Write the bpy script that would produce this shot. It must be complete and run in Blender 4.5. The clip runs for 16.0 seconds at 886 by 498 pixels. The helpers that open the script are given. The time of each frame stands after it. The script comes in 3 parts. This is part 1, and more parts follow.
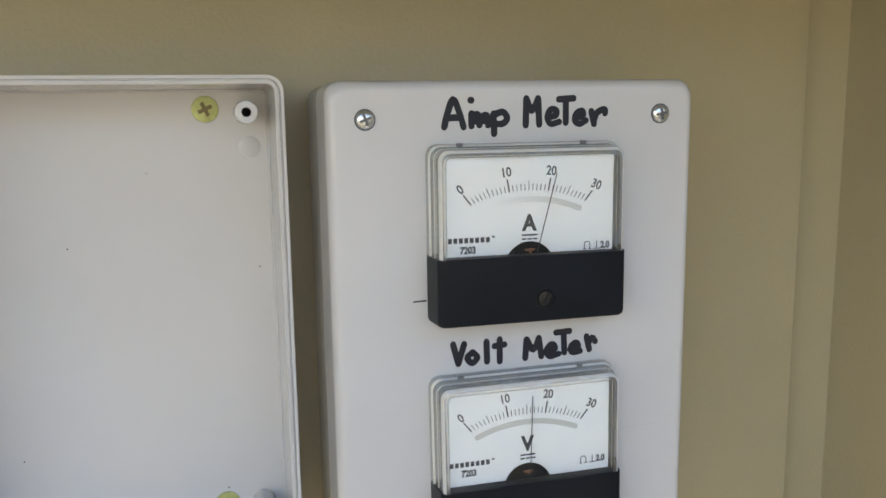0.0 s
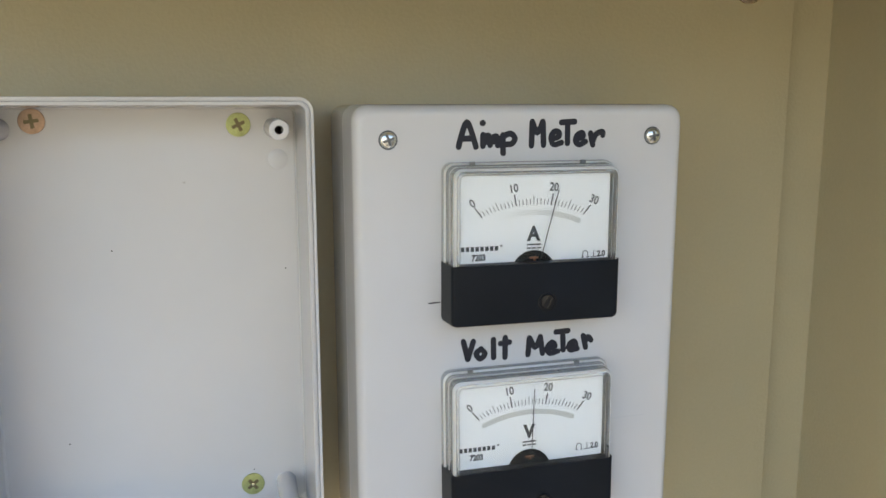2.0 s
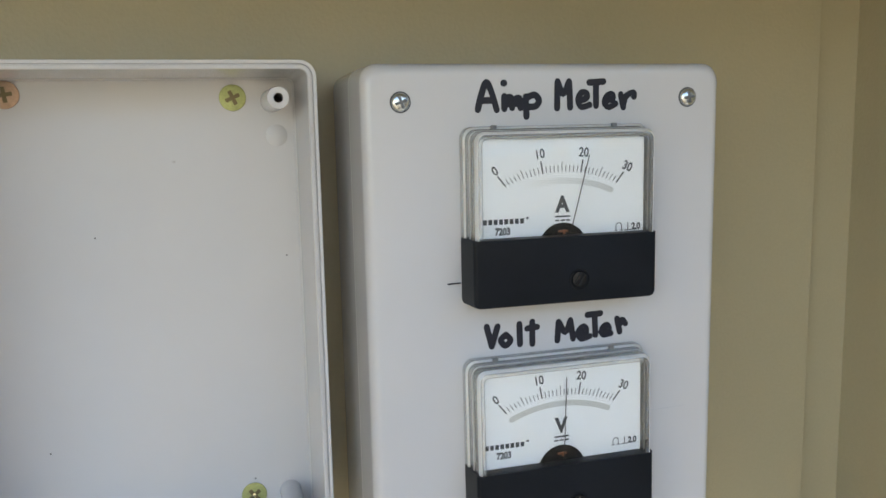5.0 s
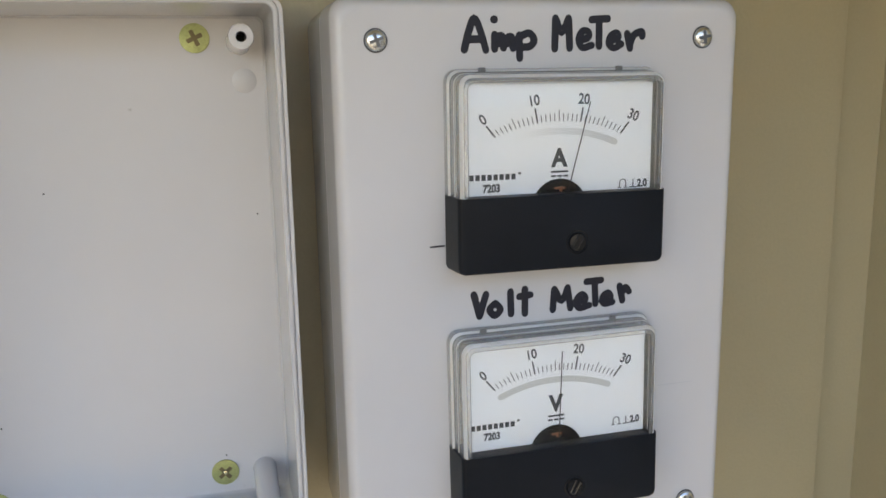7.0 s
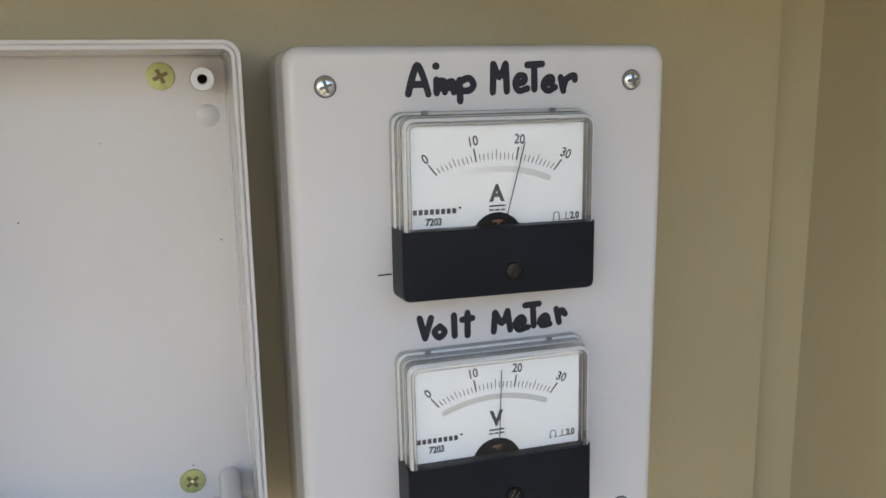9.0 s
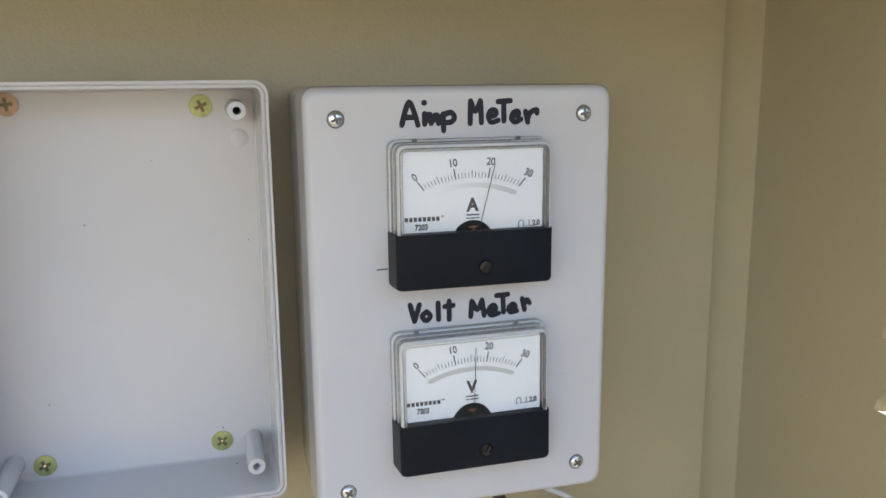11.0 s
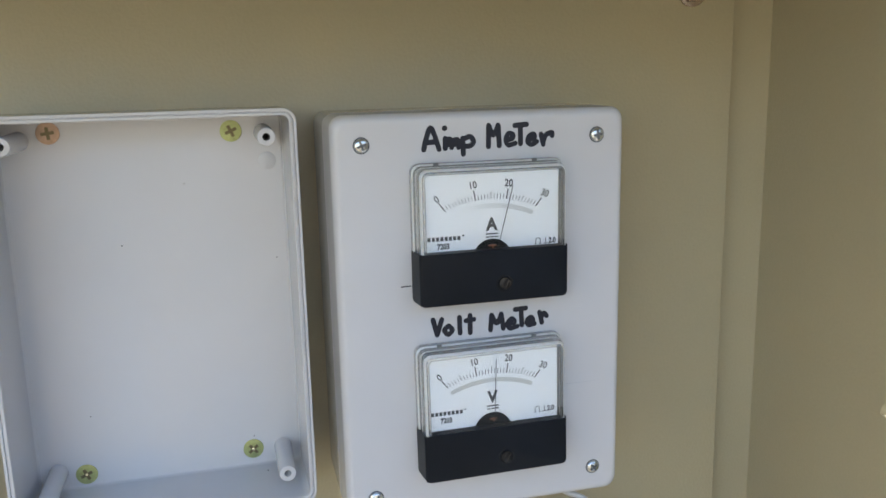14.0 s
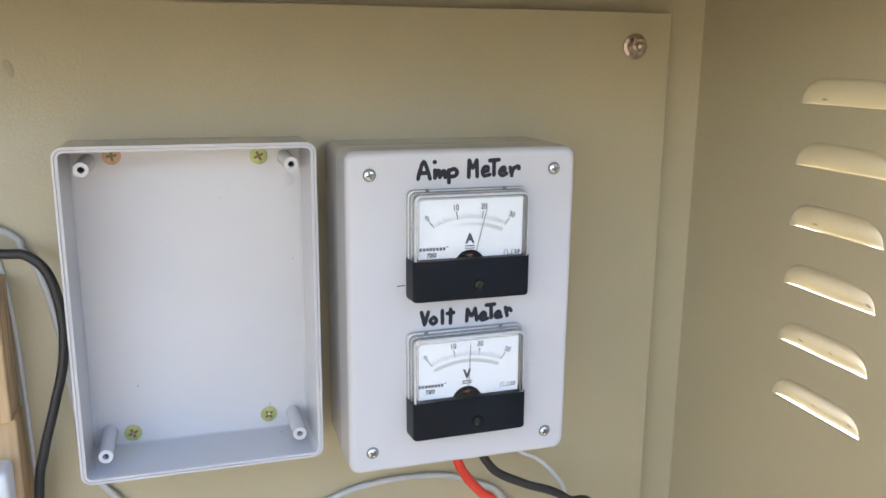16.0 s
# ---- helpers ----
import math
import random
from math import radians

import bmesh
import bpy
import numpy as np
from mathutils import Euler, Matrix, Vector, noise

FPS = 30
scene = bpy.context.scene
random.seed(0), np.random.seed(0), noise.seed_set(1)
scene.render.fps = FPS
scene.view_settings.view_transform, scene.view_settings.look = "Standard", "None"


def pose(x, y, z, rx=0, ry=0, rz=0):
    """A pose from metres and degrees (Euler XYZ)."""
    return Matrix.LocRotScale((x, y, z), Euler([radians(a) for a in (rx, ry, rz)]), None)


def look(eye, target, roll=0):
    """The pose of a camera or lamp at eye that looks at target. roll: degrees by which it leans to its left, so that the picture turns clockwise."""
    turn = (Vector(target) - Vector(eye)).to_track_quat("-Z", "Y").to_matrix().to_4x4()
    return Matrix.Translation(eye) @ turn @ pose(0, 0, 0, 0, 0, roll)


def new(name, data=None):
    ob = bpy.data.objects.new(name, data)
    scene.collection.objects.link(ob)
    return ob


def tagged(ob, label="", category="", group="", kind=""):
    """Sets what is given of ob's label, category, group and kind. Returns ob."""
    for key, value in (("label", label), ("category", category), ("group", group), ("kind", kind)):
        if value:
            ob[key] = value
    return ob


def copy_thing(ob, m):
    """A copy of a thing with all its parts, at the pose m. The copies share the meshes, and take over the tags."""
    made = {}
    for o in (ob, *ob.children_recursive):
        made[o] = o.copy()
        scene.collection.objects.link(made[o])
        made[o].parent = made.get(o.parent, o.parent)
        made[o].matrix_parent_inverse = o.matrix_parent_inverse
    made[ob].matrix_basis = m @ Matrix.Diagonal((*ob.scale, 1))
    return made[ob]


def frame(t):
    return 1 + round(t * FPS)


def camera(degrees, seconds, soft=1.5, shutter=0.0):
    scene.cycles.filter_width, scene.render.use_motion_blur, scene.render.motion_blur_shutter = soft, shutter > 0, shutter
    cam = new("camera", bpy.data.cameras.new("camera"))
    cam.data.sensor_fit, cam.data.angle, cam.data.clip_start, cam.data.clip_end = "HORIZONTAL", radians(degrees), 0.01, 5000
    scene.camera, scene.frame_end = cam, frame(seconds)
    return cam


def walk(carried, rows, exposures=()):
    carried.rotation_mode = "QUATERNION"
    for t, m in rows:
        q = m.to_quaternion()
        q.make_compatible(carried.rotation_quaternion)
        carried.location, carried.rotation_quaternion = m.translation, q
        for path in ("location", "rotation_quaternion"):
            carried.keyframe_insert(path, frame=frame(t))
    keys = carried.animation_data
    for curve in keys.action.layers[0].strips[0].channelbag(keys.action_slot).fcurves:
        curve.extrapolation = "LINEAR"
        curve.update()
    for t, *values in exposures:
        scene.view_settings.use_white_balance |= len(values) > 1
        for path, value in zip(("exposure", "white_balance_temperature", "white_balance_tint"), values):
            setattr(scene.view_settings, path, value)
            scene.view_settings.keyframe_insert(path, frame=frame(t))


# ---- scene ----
cam = camera(55.48, 16.0, soft=1.6)
# seconds, place in metres, turn in degrees
ROWS = [
    (0, -0.1009, -0.3473, 1.3857, 80.68, 0.80, -14.19),
    (0.5, -0.1044, -0.3458, 1.3829, 81.12, 0.64, -14.68),
    (1, -0.1043, -0.3484, 1.3862, 81.10, 1.04, -14.79),
    (1.5, -0.1084, -0.3537, 1.3929, 79.76, 0.64, -14.87),
    (2, -0.1162, -0.3767, 1.3968, 80.18, 0.06, -14.53),
    (2.5, -0.1179, -0.3999, 1.3931, 81.57, 0.10, -13.52),
    (3, -0.1202, -0.4100, 1.3970, 80.87, 0.50, -13.70),
    (3.5, -0.1219, -0.4080, 1.3955, 80.51, 0.46, -14.46),
    (4, -0.1280, -0.4032, 1.3930, 80.59, 0.82, -14.70),
    (4.5, -0.1248, -0.3729, 1.3794, 81.82, 1.17, -15.48),
    (7, -0.1028, -0.3175, 1.3697, 78.94, 1.02, -14.77),
    (7.5, -0.1025, -0.3252, 1.3771, 78.20, 0.68, -16.36),
    (8, -0.1011, -0.3335, 1.3770, 78.64, 0.63, -16.58),
    (8.5, -0.0982, -0.3238, 1.3832, 78.29, 0.78, -16.39),
    (9, -0.0946, -0.3399, 1.3848, 78.61, 0.89, -15.74),
    (9.5, -0.0953, -0.3510, 1.3838, 79.33, 0.84, -15.69),
    (12, -0.1087, -0.4331, 1.4092, 78.18, 0.69, -14.70),
    (12.5, -0.1042, -0.4296, 1.4100, 78.56, 1.08, -14.62),
    (13, -0.1037, -0.4253, 1.4112, 78.16, 1.16, -14.79),
    (13.5, -0.1062, -0.4257, 1.4123, 78.34, 1.37, -14.32),
    (14, -0.1130, -0.4237, 1.4123, 78.32, 1.28, -14.59),
    (14.5, -0.1185, -0.4283, 1.4112, 78.80, 1.45, -14.65),
    (15, -0.1197, -0.4303, 1.4126, 78.92, 1.36, -14.77),
    (15.5, -0.1232, -0.4357, 1.4166, 78.66, 1.27, -14.95),
    (15.7, -0.1305, -0.4464, 1.4189, 78.24, 1.09, -15.41),
    (15.9, -0.1411, -0.4798, 1.4372, 77.02, -0.26, -16.48),
    (16, -0.1519, -0.5124, 1.4476, 77.06, -0.48, -16.97),
]
EXPOSURES = [(0.0, 2.18, 7100, 8), (2.0, 2.25, 7050, 7), (3.0, 2.42, 7050, 7), (3.8, 2.28, 7000, 6), (4.5, 2.16, 6900, 6), (7.0, 2.13, 7200, 11), (9.5, 2.14, 7150, 10), (12.0, 2.19, 6650, 10), (14.0, 2.15, 6500, 8), (15.7, 2.21, 6500, 9), (16.0, 2.60, 6550, 12)]
walk(cam, [(t, pose(x, y, z, rx, ry, rz)) for t, x, y, z, rx, ry, rz in ROWS], EXPOSURES)

# ---- light ----
SUN_HEIGHT, SUN_TURN = 44.0, 50.0
world = bpy.data.worlds.new("sky")
scene.world = world
world.use_nodes = True
wn = world.node_tree.nodes
sky = wn.new("ShaderNodeTexSky")
sky.sky_type = "NISHITA"
sky.sun_disc = False
sky.sun_elevation = radians(SUN_HEIGHT)
sky.sun_rotation = radians(SUN_TURN)
world.node_tree.links.new(sky.outputs[0], wn["Background"].inputs[0])
wn["Background"].inputs[1].default_value = 0.15
sun = new("sun", bpy.data.lights.new("sun", "SUN"))
sun.data.energy, sun.data.angle, sun.data.color = 5.0, radians(0.53), (1.0, 0.95, 0.86)
ce, se = math.cos(radians(SUN_HEIGHT)), math.sin(radians(SUN_HEIGHT))
to_sun = Vector((math.sin(radians(SUN_TURN)) * ce, math.cos(radians(SUN_TURN)) * ce, se))
sun.matrix_world = look(Vector((0, 0, 6)) + to_sun * 10, (0, 0, 6))


# ---- materials ----
def material(name, colour, rough=0.5, metal=0.0, grain=0.0, grain_scale=900.0, vary=0.06, vary_scale=25.0, spec=0.5, coat=0.0, dirt=None):
    """Colour that drifts at a broad scale, speckles at a fine one, with fine relief."""
    m = bpy.data.materials.new(name)
    m.use_nodes = True
    nt = m.node_tree
    n, l = nt.nodes, nt.links
    b = n["Principled BSDF"]
    b.inputs["Roughness"].default_value = rough
    b.inputs["Metallic"].default_value = metal
    b.inputs["Specular IOR Level"].default_value = spec
    b.inputs["Coat Weight"].default_value = coat
    b.inputs["Coat Roughness"].default_value = 0.15
    co = n.new("ShaderNodeTexCoord")
    broad = n.new("ShaderNodeTexNoise")
    broad.inputs["Scale"].default_value = vary_scale
    broad.inputs["Detail"].default_value = 5
    fine = n.new("ShaderNodeTexNoise")
    fine.inputs["Scale"].default_value = grain_scale
    fine.inputs["Detail"].default_value = 3
    for t in (broad, fine):
        l.new(co.outputs["Object"], t.inputs["Vector"])
    ramp = n.new("ShaderNodeMapRange")
    ramp.inputs["From Min"].default_value, ramp.inputs["From Max"].default_value = 0.3, 0.7
    ramp.inputs["To Min"].default_value, ramp.inputs["To Max"].default_value = 1 - vary, 1 + vary
    l.new(broad.outputs["Fac"], ramp.inputs["Value"])
    ramp2 = n.new("ShaderNodeMapRange")
    ramp2.inputs["From Min"].default_value, ramp2.inputs["From Max"].default_value = 0.3, 0.7
    ramp2.inputs["To Min"].default_value, ramp2.inputs["To Max"].default_value = 1 - vary * 0.5, 1 + vary * 0.5
    l.new(fine.outputs["Fac"], ramp2.inputs["Value"])
    mul = n.new("ShaderNodeMath")
    mul.operation = "MULTIPLY"
    l.new(ramp.outputs[0], mul.inputs[0])
    l.new(ramp2.outputs[0], mul.inputs[1])
    mix = n.new("ShaderNodeVectorMath")
    mix.operation = "SCALE"
    mix.inputs[0].default_value = colour
    l.new(mul.outputs[0], mix.inputs["Scale"])
    out = mix.outputs[0]
    if dirt:
        spots = n.new("ShaderNodeTexNoise")
        spots.inputs["Scale"].default_value = dirt[1]
        spots.inputs["Detail"].default_value = 6
        l.new(co.outputs["Object"], spots.inputs["Vector"])
        r3 = n.new("ShaderNodeMapRange")
        r3.inputs["From Min"].default_value, r3.inputs["From Max"].default_value = dirt[2], dirt[2] + 0.08
        l.new(spots.outputs["Fac"], r3.inputs["Value"])
        mx = n.new("ShaderNodeMix")
        mx.data_type = "RGBA"
        l.new(r3.outputs[0], mx.inputs[0])
        l.new(out, mx.inputs[6])
        mx.inputs[7].default_value = (*dirt[0], 1)
        out = mx.outputs[2]
    l.new(out, b.inputs["Base Color"])
    rr = n.new("ShaderNodeMapRange")
    rr.inputs["To Min"].default_value, rr.inputs["To Max"].default_value = rough * 0.85, min(1, rough * 1.15)
    l.new(broad.outputs["Fac"], rr.inputs["Value"])
    l.new(rr.outputs[0], b.inputs["Roughness"])
    if grain:
        bump = n.new("ShaderNodeBump")
        bump.inputs["Strength"].default_value = grain
        bump.inputs["Distance"].default_value = 0.0004
        l.new(fine.outputs["Fac"], bump.inputs["Height"])
        l.new(bump.outputs[0], b.inputs["Normal"])
    return m


PAINT = material("beige_powder_coat", (0.42, 0.368, 0.243), 0.325, grain=0.40, grain_scale=560, vary=0.035, vary_scale=9)
ABS = material("light_grey_plastic", (0.56, 0.555, 0.565), 0.10, grain=0.05, grain_scale=2500, vary=0.02, vary_scale=18, dirt=((0.36, 0.35, 0.33), 140, 0.735))
ABS_LID = material("light_grey_smooth_plastic", (0.555, 0.552, 0.565), 0.22, grain=0.04, grain_scale=2500, vary=0.02, vary_scale=22)
BLACK = material("black_moulded_plastic", (0.0075, 0.0098, 0.014), 0.42, grain=0.08, grain_scale=3000, vary=0.2, vary_scale=40, spec=0.18)
BLACK_GLOSS = material("glossy_black_plastic", (0.006, 0.007, 0.009), 0.22, vary=0.1, vary_scale=200, spec=0.6)
INK = material("black_marker_ink", (0.006, 0.006, 0.014), 0.6, vary=0.35, vary_scale=350)
PENCIL = material("pencil_line", (0.40, 0.41, 0.45), 0.7)
PRINT = material("dark_grey_print", (0.055, 0.055, 0.06), 0.6)
PRINT_GREY = material("pale_grey_arc", (0.62, 0.61, 0.59), 0.6)


def fading_print():
    """Grey ink that pales towards one end of the band."""
    m = material("fading_grey_arc", (0.6, 0.6, 0.6), 0.6)
    n, l = m.node_tree.nodes, m.node_tree.links
    co, sep = n.new("ShaderNodeTexCoord"), n.new("ShaderNodeSeparateXYZ")
    ramp = n.new("ShaderNodeValToRGB")
    reach = n.new("ShaderNodeMapRange")
    reach.inputs["From Min"].default_value, reach.inputs["From Max"].default_value = -0.014, 0.021
    ramp.color_ramp.elements[0].color = (0.90, 0.895, 0.90, 1)
    ramp.color_ramp.elements[1].color = (0.64, 0.63, 0.62, 1)
    l.new(co.outputs["Object"], sep.inputs[0])
    l.new(sep.outputs["X"], reach.inputs["Value"])
    l.new(reach.outputs[0], ramp.inputs[0])
    l.new(ramp.outputs[0], n["Principled BSDF"].inputs["Base Color"])
    return m


PRINT_PALE = fading_print()
CREAM = material("cream_plastic", (0.86, 0.84, 0.78), 0.4)
DIAL = material("white_dial_card", (0.92, 0.915, 0.925), 0.5, vary=0.012, vary_scale=40)
NEEDLE = material("needle_black", (0.02, 0.02, 0.02), 0.5)
ZINC = material("bright_zinc", (0.70, 0.73, 0.75), 0.24, metal=1.0, grain=0.2, grain_scale=1800, vary=0.12, vary_scale=300)
# painted dark refraction on the clear covers' edges; also the moulding nubs
EDGE_DARK = material("dark_edge_and_nub", (0.16, 0.155, 0.15), 0.5)
RECESS = material("dark_recess", (0.05, 0.05, 0.05), 0.6)
SLOT = material("shaded_zinc_slot", (0.13, 0.135, 0.14), 0.4, metal=0.6)
BROWN_SLOT = material("shaded_brown_slot", (0.15, 0.12, 0.06), 0.45, metal=0.4)
GOLD_GLINT = material("painted_gold_glint", (0.80, 0.70, 0.42), 0.25, metal=0.9)
YELLOW_ZINC = material("yellow_passivated_zinc", (0.37, 0.40, 0.17), 0.34, metal=0.5, grain=0.2, grain_scale=1500, vary=0.2, vary_scale=260)
RED_ZINC = material("copper_toned_zinc", (0.40, 0.27, 0.19), 0.38, metal=0.5, grain=0.2, grain_scale=1500, vary=0.2, vary_scale=260)
RUST = material("dull_steel", (0.50, 0.40, 0.33), 0.24, metal=0.9, grain=0.4, grain_scale=900, vary=0.3, vary_scale=180, dirt=((0.20, 0.11, 0.07), 200, 0.60))
COPPER = material("copper_coil", (0.34, 0.15, 0.09), 0.35, metal=1.0)
COIL_BODY = material("coil_body", (0.008, 0.007, 0.007), 0.6, spec=0.2)
RUBBER = material("black_cable_jacket", (0.022, 0.022, 0.024), 0.42, vary=0.15, vary_scale=60)
GREY_JACKET = material("grey_cable_jacket", (0.46, 0.46, 0.45), 0.45, vary=0.05, vary_scale=60)
WHITE_JACKET = material("pale_cable_jacket", (0.60, 0.60, 0.60), 0.4, vary=0.04, vary_scale=60)
RED_JACKET = material("red_cable_jacket", (0.66, 0.045, 0.025), 0.38, vary=0.06, vary_scale=60)
WHITE_PLASTIC = material("white_plastic", (0.78, 0.78, 0.78), 0.35, vary=0.02)
SMUDGE = material("faint_brown_smudge", (0.33, 0.285, 0.19), 0.4)
DRIP = material("brownish_drip", (0.25, 0.20, 0.13), 0.4)
# next two: added unseen walls, dark to block light, ochre to bounce it
SHADE_WALL = material("unseen_shade_wall", (0.26, 0.24, 0.205), 0.8, vary=0.06, vary_scale=3)
BOUNCE_WALL = material("ochre_bounce_wall", (0.72, 0.60, 0.43), 0.85, vary=0.06, vary_scale=3)
CONCRETE = material("pale_concrete", (0.72, 0.68, 0.60), 0.85, vary=0.1, vary_scale=2, grain_scale=60)
GROUND = material("bare_soil", (0.17, 0.14, 0.10), 0.9, vary=0.2, vary_scale=0.8, grain_scale=30)


def wood_material():
    m = material("pale_pine", (0.56, 0.38, 0.20), 0.6, grain=0.2, grain_scale=500, vary=0.08, vary_scale=30)
    n, l = m.node_tree.nodes, m.node_tree.links
    co = n.new("ShaderNodeTexCoord")
    mp = n.new("ShaderNodeMapping")
    mp.inputs["Scale"].default_value = (60, 60, 4)
    w = n.new("ShaderNodeTexNoise")
    w.inputs["Scale"].default_value = 3
    w.inputs["Detail"].default_value = 6
    r = n.new("ShaderNodeValToRGB")
    r.color_ramp.elements[0].color = (0.42, 0.26, 0.12, 1)
    r.color_ramp.elements[1].color = (0.62, 0.44, 0.25, 1)
    r.color_ramp.elements[0].position, r.color_ramp.elements[1].position = 0.35, 0.65
    l.new(co.outputs["Object"], mp.inputs[0])
    l.new(mp.outputs[0], w.inputs["Vector"])
    l.new(w.outputs["Fac"], r.inputs[0])
    l.new(r.outputs[0], n["Principled BSDF"].inputs["Base Color"])
    return m


def clear_material():
    m = bpy.data.materials.new("clear_acrylic")
    m.use_nodes = True
    n, l = m.node_tree.nodes, m.node_tree.links
    n.remove(n["Principled BSDF"])
    see = n.new("ShaderNodeBsdfTransparent")
    see.inputs["Color"].default_value = (0.97, 0.98, 0.98, 1)
    gloss = n.new("ShaderNodeBsdfGlossy")
    gloss.inputs["Roughness"].default_value = 0.04
    facing = n.new("ShaderNodeLayerWeight")
    facing.inputs["Blend"].default_value = 0.5
    power = n.new("ShaderNodeMath")
    power.operation = "POWER"
    power.inputs[1].default_value = 4.0
    l.new(facing.outputs["Facing"], power.inputs[0])
    fresnel = n.new("ShaderNodeMapRange")
    fresnel.inputs["To Min"].default_value = 0.035
    l.new(power.outputs[0], fresnel.inputs["Value"])
    mix = n.new("ShaderNodeMixShader")
    l.new(fresnel.outputs[0], mix.inputs[0])
    l.new(see.outputs[0], mix.inputs[1])
    l.new(gloss.outputs[0], mix.inputs[2])
    l.new(mix.outputs[0], n["Material Output"].inputs["Surface"])
    return m


def rim_material(name, index, milk_share, rough):
    """Thin clear plastic of the cover's walls: see-through, glossy by its index; milk_share whitens it for caught
    light.
    """
    m = bpy.data.materials.new(name)
    m.use_nodes = True
    n, l = m.node_tree.nodes, m.node_tree.links
    n.remove(n["Principled BSDF"])
    see = n.new("ShaderNodeBsdfTransparent")
    see.inputs["Color"].default_value = (1.0, 1.0, 0.995, 1)
    gloss = n.new("ShaderNodeBsdfGlossy")
    gloss.inputs["Roughness"].default_value = rough
    fresnel = n.new("ShaderNodeFresnel")
    fresnel.inputs["IOR"].default_value = index
    milk = n.new("ShaderNodeBsdfTranslucent")
    milk.inputs["Color"].default_value = (0.97, 0.97, 0.96, 1)
    face = n.new("ShaderNodeBsdfDiffuse")
    face.inputs["Color"].default_value = (0.97, 0.97, 0.96, 1)
    haze, body, mix = (n.new("ShaderNodeMixShader") for _ in range(3))
    haze.inputs[0].default_value, body.inputs[0].default_value = 0.5, milk_share
    l.new(milk.outputs[0], haze.inputs[1])
    l.new(face.outputs[0], haze.inputs[2])
    l.new(see.outputs[0], body.inputs[1])
    l.new(haze.outputs[0], body.inputs[2])
    l.new(fresnel.outputs[0], mix.inputs[0])
    l.new(body.outputs[0], mix.inputs[1])
    l.new(gloss.outputs[0], mix.inputs[2])
    l.new(mix.outputs[0], n["Material Output"].inputs["Surface"])
    return m


RIM = rim_material("clear_plastic_wall", 1.34, 0.25, 0.03)
# mostly white: paints the sky's highlight along the bevels
RIM_GLINT = rim_material("whitened_edge_glint", 1.7, 0.90, 0.06)
PINE = wood_material()
CLEAR = clear_material()


# ---- building helpers ----
def finish(name, bm, mat, parent=None, label="", smooth=40):
    """One bmesh as one object, under a parent where there is one."""
    bmesh.ops.recalc_face_normals(bm, faces=bm.faces)
    me = bpy.data.meshes.new(name)
    bm.to_mesh(me)
    bm.free()
    me.materials.append(mat)
    if smooth:
        for p in me.polygons:
            p.use_smooth = True
        me.set_sharp_from_angle(angle=radians(smooth))
    ob = new(name, me)
    if parent:
        ob.parent = parent
    if label:
        tagged(ob, label)
    return ob


def part(name, bm, mat, parent, label="", smooth=40):
    return finish(name, bm, mat, parent, label, smooth)


def thing(name, place, label, category, group="", kind=""):
    ob = new(name)
    ob.empty_display_size = 0.02
    ob.location = place
    return tagged(ob, label, category, group, kind)


def ring(w, h, r, n=6):
    """Points of a rounded rectangle in x and z, round the origin."""
    r = max(min(r, w / 2 - 1e-5, h / 2 - 1e-5), 1e-5)
    pts = []
    for cx, cz, a0 in ((w / 2 - r, h / 2 - r, 0), (-w / 2 + r, h / 2 - r, 90), (-w / 2 + r, -h / 2 + r, 180), (w / 2 - r, -h / 2 + r, 270)):
        for i in range(n + 1):
            a = radians(a0 + 90 * i / n)
            pts.append((cx + r * math.cos(a), cz + r * math.sin(a)))
    return pts


def loft(bm, loops, caps=(True, True), at=(0, 0), n=6):
    """Skin over rounded rectangles (w, h, r, y), in order along y."""
    rows = [[bm.verts.new((x + at[0], y, z + at[1])) for x, z in ring(w, h, r, n)] for w, h, r, y in loops]
    for a, b in zip(rows, rows[1:]):
        for i in range(len(a)):
            j = (i + 1) % len(a)
            bm.faces.new((a[i], a[j], b[j], b[i]))
    if caps[0]:
        bm.faces.new(rows[0])
    if caps[1]:
        bm.faces.new(rows[-1])
    return rows


def lathe(bm, profile, at=(0, 0, 0), n=24, axis="y"):
    """Turn (radius, along) pairs round an axis; ends are closed."""
    rows = []
    for r, s in profile:
        row = []
        for i in range(n):
            a = 2 * math.pi * i / n
            c, d = r * math.cos(a), r * math.sin(a)
            p = (c, s, d) if axis == "y" else (c, d, s)
            row.append(bm.verts.new((p[0] + at[0], p[1] + at[1], p[2] + at[2])))
        rows.append(row)
    for a, b in zip(rows, rows[1:]):
        for i in range(n):
            j = (i + 1) % n
            bm.faces.new((a[i], a[j], b[j], b[i]))
    bm.faces.new(rows[0])
    bm.faces.new(rows[-1])


def block(bm, lo, hi, bevel=0.0, turn=0.0, about=None, segments=2):
    """A box between two corners, its edges eased, turned round y where asked."""
    lo, hi = Vector(lo), Vector(hi)
    made = bmesh.ops.create_cube(bm, size=1.0)["verts"]
    size, mid = hi - lo, (hi + lo) / 2
    for v in made:
        v.co = Vector((v.co.x * size.x, v.co.y * size.y, v.co.z * size.z)) + mid
    if bevel:
        edges = list({e for v in made for e in v.link_edges})
        made = list({v for f in bmesh.ops.bevel(bm, geom=edges, offset=bevel, segments=segments, profile=0.5, affect="EDGES")["faces"] for v in f.verts} | {v for v in made if v.is_valid})
    if turn:
        bmesh.ops.rotate(bm, verts=made, cent=about or mid, matrix=Matrix.Rotation(radians(turn), 3, "Y"))


